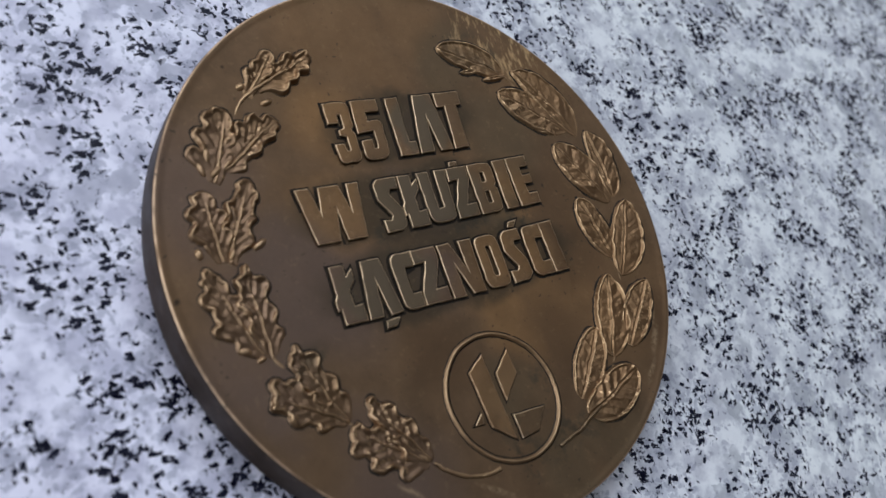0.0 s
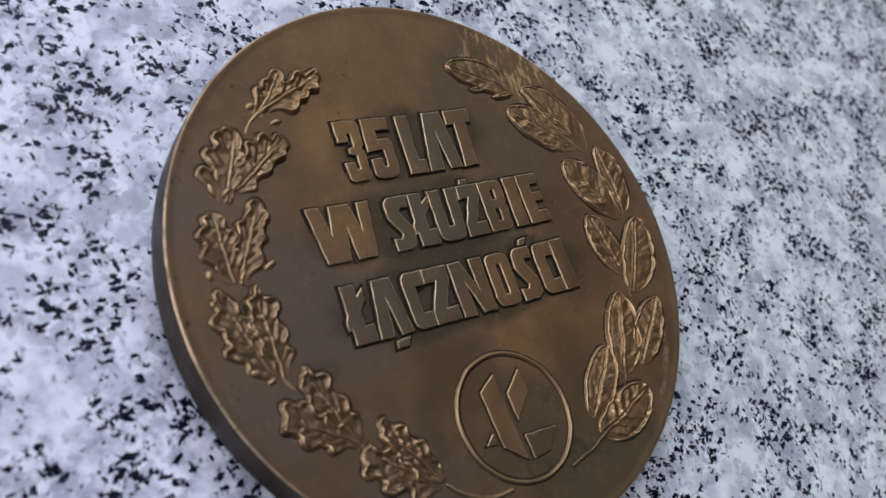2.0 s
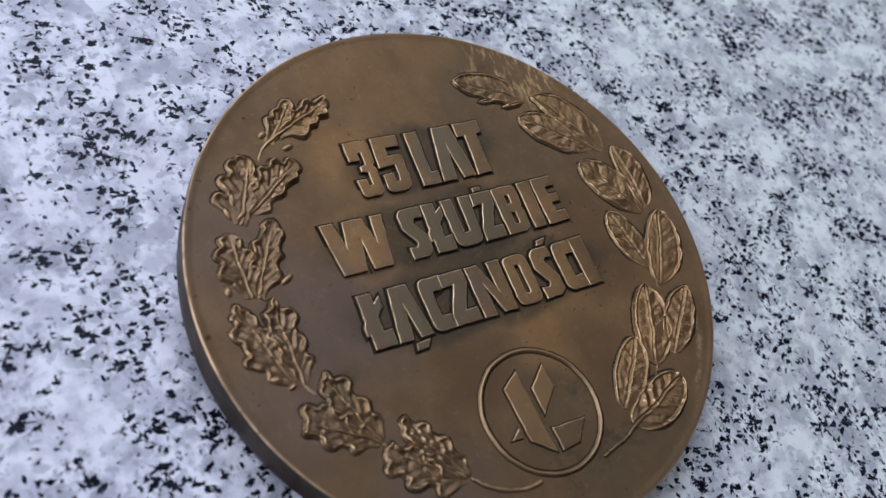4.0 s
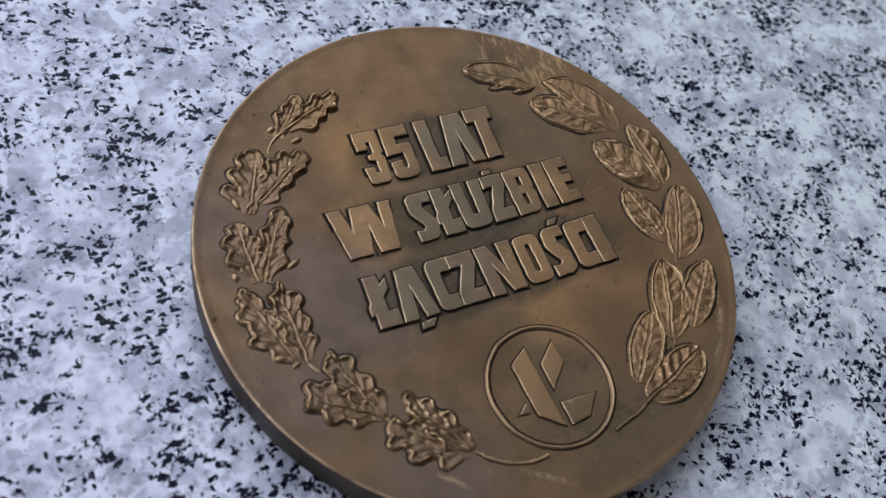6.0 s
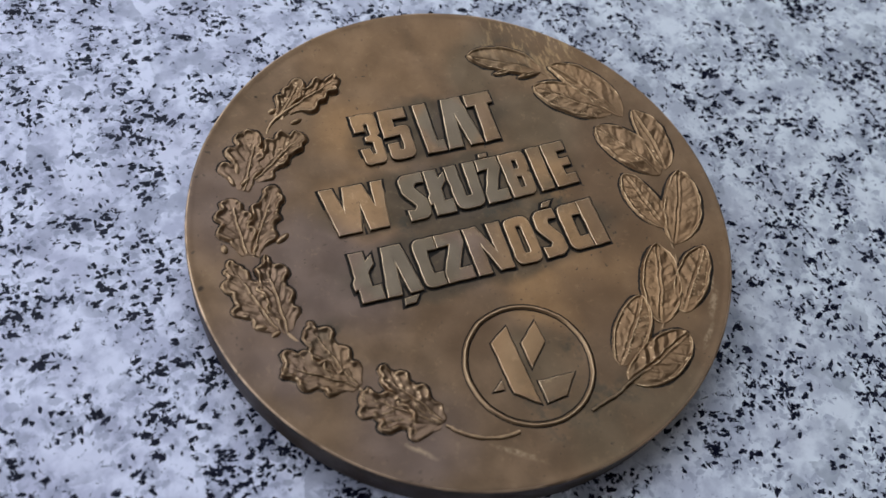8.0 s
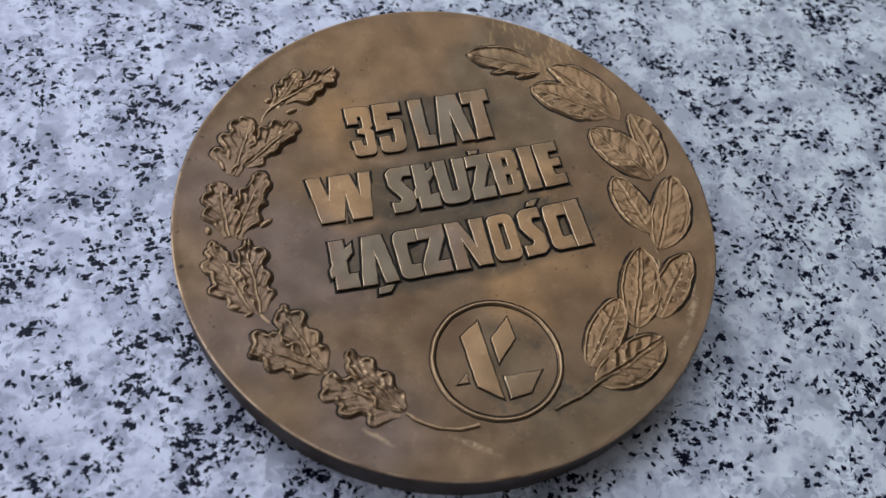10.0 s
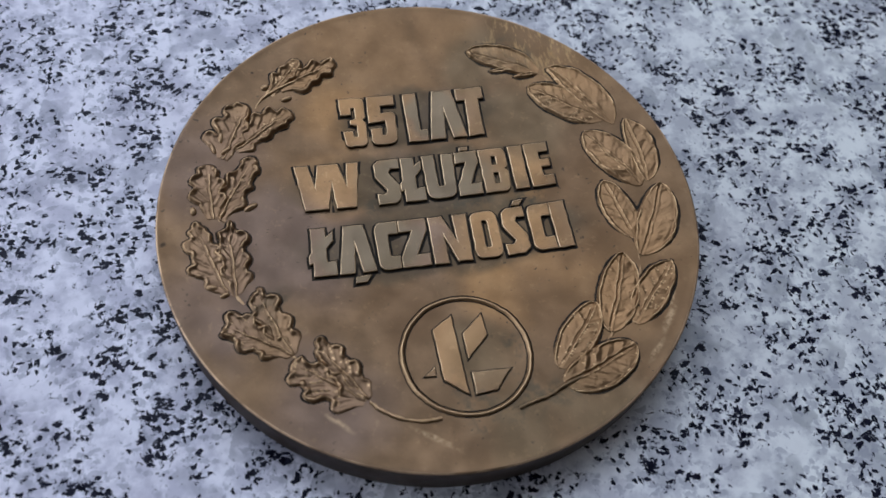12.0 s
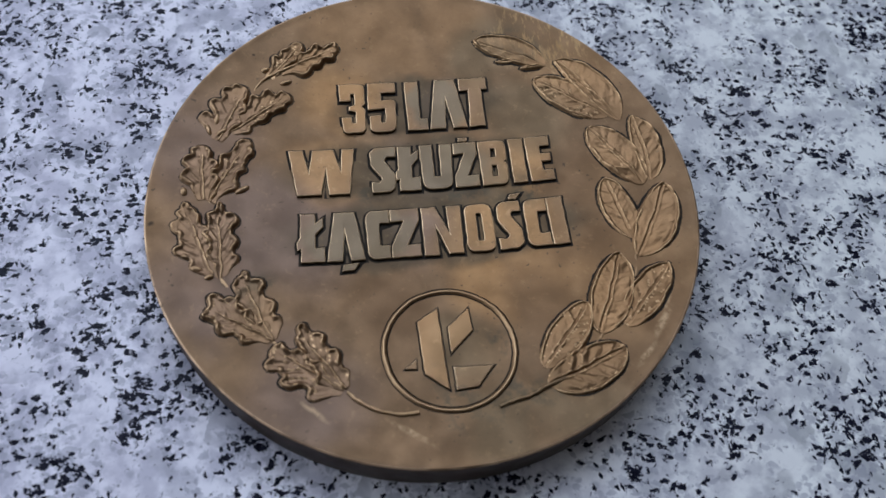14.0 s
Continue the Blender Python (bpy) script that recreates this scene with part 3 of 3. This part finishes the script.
def seg(px, py, a, b, ra, rb):
    """Distance from points to a tapering finger between a and b, with the place along it."""
    ax, ay = a
    dx, dy = b[0] - ax, b[1] - ay
    t = np.clip(((px - ax) * dx + (py - ay) * dy) / max(1e-9, dx * dx + dy * dy), 0, 1)
    return np.hypot(px - ax - t * dx, py - ay - t * dy) - (ra + (rb - ra) * t), t


def grain(px, py, scale, seed, octaves=2):
    """Smooth noise over arrays of points, about -1 to 1."""
    rs = np.random.RandomState(seed)
    tab = rs.uniform(-1, 1, (64, 64))
    out = np.zeros_like(px)
    k = 1.0
    for o in range(octaves):
        u, v = px * scale * 2 ** o + 13.7 * o, py * scale * 2 ** o + 5.1 * o
        iu, iv = np.floor(u).astype(int), np.floor(v).astype(int)
        fu, fv = u - iu, v - iv
        fu, fv = fu * fu * (3 - 2 * fu), fv * fv * (3 - 2 * fv)
        a, b = tab[iu % 64, iv % 64], tab[(iu + 1) % 64, iv % 64]
        c, d = tab[iu % 64, (iv + 1) % 64], tab[(iu + 1) % 64, (iv + 1) % 64]
        out += k * ((a * (1 - fu) + b * fu) * (1 - fv) + (c * (1 - fu) + d * fu) * fv)
        k *= 0.55
    return out


def bell(x, mid, width):
    return np.exp(-((x - mid) / width) ** 2)


def ramp(x):
    x = np.clip(x, 0, 1)
    return x * x * (3 - 2 * x)


def relief(base, d, side, gx, gy, e, zz, seam, step):
    """The mesh of one cast relief from its heights zz over a grid; e is the depth inside its outline. Millimetres."""
    px = base.x + d.x * gx + side.x * gy
    py = base.y + d.y * gx + side.y * gy
    keep = -e < seam + 1.5 * step
    index = -np.ones(keep.shape, int)
    index[keep] = np.arange(keep.sum())
    co = np.stack([px[keep] * MM, py[keep] * MM, (field(px[keep], py[keep]) + zz[keep]) * MM], 1)
    i0, i1, i2, i3 = index[:-1, :-1], index[1:, :-1], index[1:, 1:], index[:-1, 1:]
    ok = (i0 >= 0) & (i1 >= 0) & (i2 >= 0) & (i3 >= 0)
    quads = np.stack([i0[ok], i3[ok], i2[ok], i1[ok]], 1)
    mid = (e[:-1, :-1] + e[1:, :-1] + e[1:, 1:] + e[:-1, 1:])[ok] / 4
    me = bpy.data.meshes.new("leaf")
    me.from_pydata(co.tolist(), [], quads.tolist())
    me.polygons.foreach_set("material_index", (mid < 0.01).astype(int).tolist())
    bm = bmesh.new()
    bm.from_mesh(me)
    bpy.data.meshes.remove(me)
    bm.normal_update()
    bm.faces.ensure_lookup_table()
    if bm.faces[len(bm.faces) // 2].normal.z < 0:
        bmesh.ops.reverse_faces(bm, faces=bm.faces)
    return bm


def local_grid(base, tip, low, high, step):
    """Axes of a leaf from base to tip and a grid that covers it, in millimetres."""
    base, tip = Vector(base), Vector(tip)
    length = (tip - base).length
    d = (tip - base) / length
    gx, gy = np.meshgrid(np.arange(-0.9, length + 1.6, step), np.arange(low - 0.9, high + 0.9, step), indexing="ij")
    return base, d, Vector((d.y, -d.x)), length, gx, gy


def depth_inside(mask, step):
    """Signed distance to the edge of a mask on a grid, positive inside, slightly smoothed."""
    edge = []
    for axis in (0, 1):
        other = np.diff(mask.astype(int), axis=axis) != 0
        at = np.argwhere(other).astype(float)
        at[:, axis] += 0.5
        edge.append(at)
    edge = np.concatenate(edge)
    ii, jj = np.indices(mask.shape)
    best = np.full(mask.shape, 1e9)
    for k in range(0, len(edge), 60):
        some = edge[k:k + 60]
        best = np.minimum(best, ((ii[..., None] - some[:, 0]) ** 2 + (jj[..., None] - some[:, 1]) ** 2).min(-1))
    e = np.sqrt(best) * step * np.where(mask, 1, -1)
    for _ in range(2):
        e[1:-1, 1:-1] = (e[:-2, 1:-1] + e[2:, 1:-1] + e[1:-1, :-2] + e[1:-1, 2:] + 2 * e[1:-1, 1:-1]) / 6
    return e


def oak_leaf(base, tip, lobes, height=0.4, lift=0.0, seed=0, step=0.08):
    """An oak leaf in low relief: round lobes (place along the leaf, reach to the side), a softly rolled edge, hollow lobes, a midrib."""
    rnd = random.Random(seed)
    low, high = min(r for _, r in lobes) - 0.3, max(r for _, r in lobes) + 0.3
    base, d, side, length, gx, gy = local_grid(base, tip, min(low, -1.2), max(high, 1.2), step)
    wx = gx + 0.14 * grain(gx, gy, 0.7, seed, 1) + 0.04 * grain(gx, gy, 2.2, seed + 1)
    wy = gy + 0.14 * grain(gx, gy, 0.7, seed + 2, 1) + 0.04 * grain(gx, gy, 2.2, seed + 3)
    mask = seg(wx, wy, (length * 0.5, 0.0), (length - 1.15, 0.0), 1.2, 1.15)[0] < 0
    hollow, vein, knob, groove = (np.zeros_like(gx) for _ in range(4))
    for sign in (-1, 1):
        rim = sorted((u, abs(r)) for u, r in lobes if r * sign > 0)
        us = [0.0] + [u for u, _ in rim] + ([1.02] if rim[-1][0] < 1.0 else [])
        rs = [1.1] + [r for _, r in rim] + ([0.35] if rim[-1][0] < 1.0 else [])
        body = np.minimum(np.interp(wx / length, us, rs) * 0.72, np.interp(wx / length, (0, 0.3, 0.7, 1), (0.9, 1.9, 2.4, 1.2)))
        mask |= (wx > 0) & (wx < length) & (wy * sign >= -0.05) & (wy * sign < body)
        last = None
        for u, reach in rim:
            rr = min(1.05, max(0.62, reach * 0.42)) * rnd.uniform(0.90, 1.10)
            c = (length * u, sign * max(0.0, reach - rr))
            mask |= seg(wx, wy, (length * max(0.05, u - 0.16), c[1] * 0.25), c, 0.75, rr)[0] < 0
            root = (length * max(0.05, u - 0.26), 0.0)
            near_tip = seg(wx, wy, (0.25 * root[0] + 0.75 * c[0], 0.75 * c[1]), (c[0] + 0.04 * length, c[1] * 1.15), 0, 0)[0]
            knob = np.maximum(knob, bell(near_tip, 0, 0.95 * rr))
            hollow = np.maximum(hollow, bell(seg(wx, wy, (0.45 * c[0] + 0.55 * root[0], 0.45 * c[1]), (c[0], c[1]), 0, 0)[0], 0, 0.30 * rr))
            vein = np.maximum(vein, bell(seg(wx, wy, root, c, 0, 0)[0], 0, 0.13) * (np.abs(wy) < abs(c[1])))
            if last:
                gap = (0.5 * (last[0] + c[0]), 0.5 * (last[1] + c[1]))
                groove = np.maximum(groove, bell(seg(wx, wy, gap, (gap[0] - 0.18 * length, 0.25 * gap[1]), 0, 0)[0], 0, 0.24))
            last = c
    e = depth_inside(mask, step)
    q, f1 = grain(gx, gy, 0.75, seed + 4), grain(gx, gy, 1.7, seed + 5, 2)
    inn = ramp(e / 0.50)
    roll = bell(e, 0.34, 0.26) * np.clip(0.75 + 0.8 * q, 0.1, 1.4) * (0.25 + 0.95 * knob)
    z = 0.44 + 0.20 * knob + 0.55 * roll - (0.24 * hollow + 0.22 * groove) * inn + 0.08 * q + 0.04 * f1
    z += 0.06 * vein * inn
    # the blade rises out of the ground towards its tip
    grow = ramp(gx / (0.55 * length))
    z *= 1.2 * height * (0.28 + 0.72 * grow) * (0.95 + 0.25 * grain(gx, gy, 0.25, seed + 8, 1))
    z += height * (0.26 * bell(wy, 0.10, 0.11) - 0.20 * bell(wy, -0.12, 0.11)) * inn * ramp((length - gx) / (0.5 * length))
    seam = 0.16 + 0.09 * grain(gx, gy, 0.6, seed + 9) - 0.36 * (1 - ramp((gx - 0.05 * length) / (0.22 * length)))
    zz = np.where(e > 0, 0.010 + ramp(e / 0.24) * (z + lift * ramp(e / 0.4) * grow), np.where(-e < seam, 0.010, -0.06))
    return relief(base, d, side, gx, gy, e, zz, seam, step)


def laurel_leaf(base, tip, left, right, height=0.5, lift=0.0, seed=0, ribs=0.05, step=0.075):
    """A laurel leaf in relief: pointed blade of two unequal halves, a thin raised edge, a cut midrib, a rough hand-worked blade."""
    base, d, side, length, gx, gy = local_grid(base, tip, -left, right, step)
    wx = gx + 0.10 * grain(gx, gy, 0.6, seed, 1)
    wy = gy + 0.10 * grain(gx, gy, 0.6, seed + 2, 1) + 0.025 * grain(gx, gy, 2.4, seed + 3)
    s = np.clip(wx / length, 0, 1)
    shape = np.power(np.clip(4 * s * (1 - s), 0, 1), 0.54)
    mid_y = 0.5 * (right - left) * 0.35 * np.sin(math.pi * s)
    e = np.where(wy > 0, right, left) * shape - np.abs(wy)
    e = np.where((wx < 0) | (wx > length), -np.maximum(np.maximum(-wx, wx - length), np.abs(wy)), e * 0.86)
    c = wy - mid_y
    tilt = 1 if seed % 2 else -1
    q = grain(gx, gy, 0.8, seed + 4)
    f1, f2 = grain(gx, gy, 1.5, seed + 5, 2), grain(gx, gy, 4.2, seed + 6, 2)
    inn = ramp(e / 0.45)
    vein = (wx - 0.9 * np.abs(c)) / length
    z = 0.46 + 0.52 * bell(e, 0.22, 0.16) * np.clip(0.65 + 1.0 * q, 0.0, 1.5) - 0.10 * bell(e, 0.48, 0.18)
    z += ribs * np.sin(2 * math.pi * 5.5 * vein + seed + 0.8 * q) * inn * ramp(np.abs(c) / 0.4) * (0.25 + 0.75 * ramp(0.5 - c / 0.8))
    z += 0.12 * bell(np.abs(c), 0.28, 0.14) * inn - 0.28 * bell(c, 0, 0.10) * inn * ramp((length - gx) / 2.0)
    z += (0.06 * f1 + 0.02 * f2 + 0.16 * grain(vein * 11, np.abs(c) * 0.45, 1.0, seed + 7)) * inn
    # one half of the blade lies a little deeper than the other
    z += 0.34 * tilt * ramp(0.5 + c / 0.5) * inn - 0.20 * tilt * inn
    z *= 0.20 + 0.80 * ramp(gx / (0.32 * length))
    z *= 1.15 * height * (0.92 + 0.25 * grain(gx, gy, 0.25, seed + 8, 1))
    seam = 0.24 + 0.08 * grain(gx, gy, 0.6, seed + 9) - 0.40 * (1 - ramp(gx / (0.28 * length)))
    zz = np.where(e > 0, 0.012 + ramp(e / 0.17) * (z + lift * ramp(e / 0.5)), np.where(-e < seam, 0.012, -0.06))
    return relief(base, d, side, gx, gy, e, zz, seam, step)


STEMS = [
    ([(-4.0, -27.9, .1), (-5.3, -28.0, .14), (-6.8, -27.8, .1), (-8.7, -27.2, .12), (-10.6, -26.0, .14), (-11.9, -24.7, .15)], [.40, .30, .22, .24, .26, .2]),
    ([(-12.3, -24.2, .1), (-16.2, -21.0, -.2), (-20.1, -17.6, -.25), (-22.7, -13.5, -.27), (-25.9, -8.9, -.25), (-26.6, -5.2, -.27), (-27.3, 2.1, -.25), (-26.2, 8.7, -.27), (-24.8, 12.2, -.27), (-22.6, 16.2, -.4), (-20.6, 20.2, .05), (-17.6, 22.2, .2), (-14.3, 23.7, .1)], [.14, .2] + [.42] * 6 + [.3, .10, .20, .24, .2]),
    ([(5.2, -28.1, .1), (6.9, -27.6, .2), (8.9, -27.2, .2), (11.1, -26.2, .3), (15.0, -24.6, -.05), (18.4, -20.9, -.25), (21.9, -17.0, -.25), (24.9, -12.5, -.25), (26.0, -6.7, -.25), (28.7, 0.0, -.25), (28.4, 4.0, -.25), (27.1, 8.4, -.25), (24.3, 14.0, -.25), (19.5, 20.5, -.15), (16.4, 23.2, .1)], [.30, .26, .26, .26, .2] + [.42] * 8 + [.30, .2]),
]
stalk, oak_twig, laurel_twig = [part(name, tube(*row), mat, medal) for name, row, mat in zip(("stalk", "oak_twig", "laurel_twig"), STEMS, (RELIEF, RELIEF, TWIG))]
OAK = [
    ((-12.2, -24.6), (-20.4, -18.5), [(.25, -3.0), (.57, -3.4), (.85, -2.5), (.42, 1.9), (.68, 2.0), (.90, 1.4)], .42, 0),
    ((-12.1, -24.1), (-17.0, -16.9), [(.17, 1.85), (.26, -2.4), (.46, 2.35), (.56, -1.9), (.78, 2.4), (.81, -1.3), (1.04, 1.4)], .46, .10),
    ((-20.1, -17.5), (-23.7, -8.7), [(.20, 2.3), (.46, 2.45), (.42, -1.9), (.66, -2.1), (.79, 2.45), (.87, -1.5), (.98, 1.2)], .42, 0),
    ((-20.1, -17.5), (-27.7, -12.9), [(.20, 2.0), (.30, -2.0), (.45, 2.4), (.62, -2.35), (.75, 2.9), (.91, -1.5), (.94, 2.4)], .46, .10),
    ((-26.9, -8.6), (-30.2, 1.3), [(.18, -2.1), (.43, -3.3), (.75, -2.6), (.92, -1.3), (.40, 1.8), (.62, 1.9), (.82, 1.5), (1.0, .7)], .42, 0),
    ((-25.9, -8.8), (-26.2, .8), [(.13, -1.0), (.24, 2.3), (.35, -1.8), (.50, 2.5), (.63, -2.2), (.81, 2.5), (.89, -1.5), (1.03, .9)], .46, .10),
    ((-27.4, 1.8), (-22.3, 11.3), [(.33, 2.45), (.57, 2.1), (.38, -1.9), (.62, -2.0), (.82, 1.9), (.90, -1.3)], .42, 0),
    ((-28.0, 2.1), (-28.2, 10.6), [(.34, 2.4), (.43, -2.8), (.60, 2.3), (.69, -2.4), (.82, 1.5), (.88, -1.6)], .46, .10),
    ((-26.3, 11.0), (-22.5, 19.7), [(.30, -3.7), (.56, -3.3), (.81, -2.5), (.93, -1.6), (.40, 2.0), (.62, 2.0), (.82, 1.3)], .42, 0),
    ((-24.6, 12.6), (-16.3, 18.2), [(.20, 1.8), (.30, -2.5), (.49, 1.6), (.54, -3.0), (.73, -2.6), (.78, 1.6), (.89, -1.6)], .46, .10),
    ((-19.3, 21.1), (-14.6, 26.7), [(.41, -1.9), (.62, -1.6), (.62, 1.5), (.84, 1.0)], .42, 0),
    ((-17.9, 22.1), (-9.5, 26.0), [(.33, 2.5), (.42, -1.7), (.58, 2.1), (.68, -1.9), (.80, 1.9), (.93, -1.1)], .46, .10),
]
for k, (b0, t0, lobes, ht, lift) in enumerate(OAK):
    part("oak_leaf", oak_leaf(b0, t0, lobes, ht, lift, k + 3), RELIEF, oak_twig).data.materials.append(SHADE_PATINA)
LAUREL = [
    ((19.3, 21.1), (9.6, 25.9), 1.3, 2.6, .36, 0, .05), ((27.6, 10.4), (20.5, 21.4), .7, 3.4, .40, .05, .05), ((26.5, 11.6), (17.2, 18.8), 2.3, 2.4, .36, 0, .14),
    ((29.8, .6), (29.3, 11.0), 1.0, 2.7, .38, 0, .05), ((28.8, .2), (23.1, 10.0), 2.0, 2.9, .43, .06, .05), ((25.6, -7.6), (23.7, 1.8), 1.9, 2.0, .38, 0, .05),
    ((25.5, -10.2), (31.2, 0.0), 1.6, 3.3, .48, .06, .05), ((21.9, -19.7), (29.1, -11.8), 2.2, 1.9, .40, 0, .12), ((18.5, -20.3), (23.2, -9.6), 2.1, 2.8, .46, .06, .05),
    ((11.1, -23.9), (18.0, -15.9), 2.0, 2.3, .40, 0, .05), ((11.2, -26.0), (21.2, -22.3), 2.1, 3.0, .48, .06, .16),
    ((15.6, 22.3), (12.2, 22.2), .45, .35, .32, 0, 0), ((19.2, 20.9), (15.5, 20.7), .45, .35, .32, 0, 0), ((23.7, 11.5), (20.7, 13.1), .4, .4, .3, 0, 0),
]
for k, (b0, t0, lf, rt, ht, lift, ribs) in enumerate(LAUREL):
    part("laurel_leaf", laurel_leaf(b0, t0, lf * 1.1, rt * 1.1, ht, lift, k + 40, ribs), LAURELS, laurel_twig).data.materials.append(SHADE_PATINA)

# beads and buds beside the oak twig
for x, y, a, b, rot in ((-19.7, 22.4, .6, .45, .3), (-17.0, 20.3, .85, .38, .25), (-25.6, 12.5, .9, .35, .6), (-27.3, 12.9, .32, .9, .3), (-26.2, 14.6, .38, 1.0, -.1), (-30.3, 3.5, .42, .62, .1),
                        (-26.7, 2.9, .75, .32, 1.0), (-23.2, 3.6, 1.05, .42, .5), (-28.7, -7.6, .75, .42, -.3), (-27.2, -8.8, .6, .3, .3)):
    bm = bmesh.new()
    bmesh.ops.create_icosphere(bm, subdivisions=3, radius=1, matrix=Matrix.Translation((x * MM, y * MM, field(x, y) * MM)) @ pose(0, 0, 0, 0, 0, math.degrees(rot)) @ Matrix.Diagonal((a * MM, b * MM, .40 * MM, 1)))
    part("bead", bm, RELIEF, oak_twig)
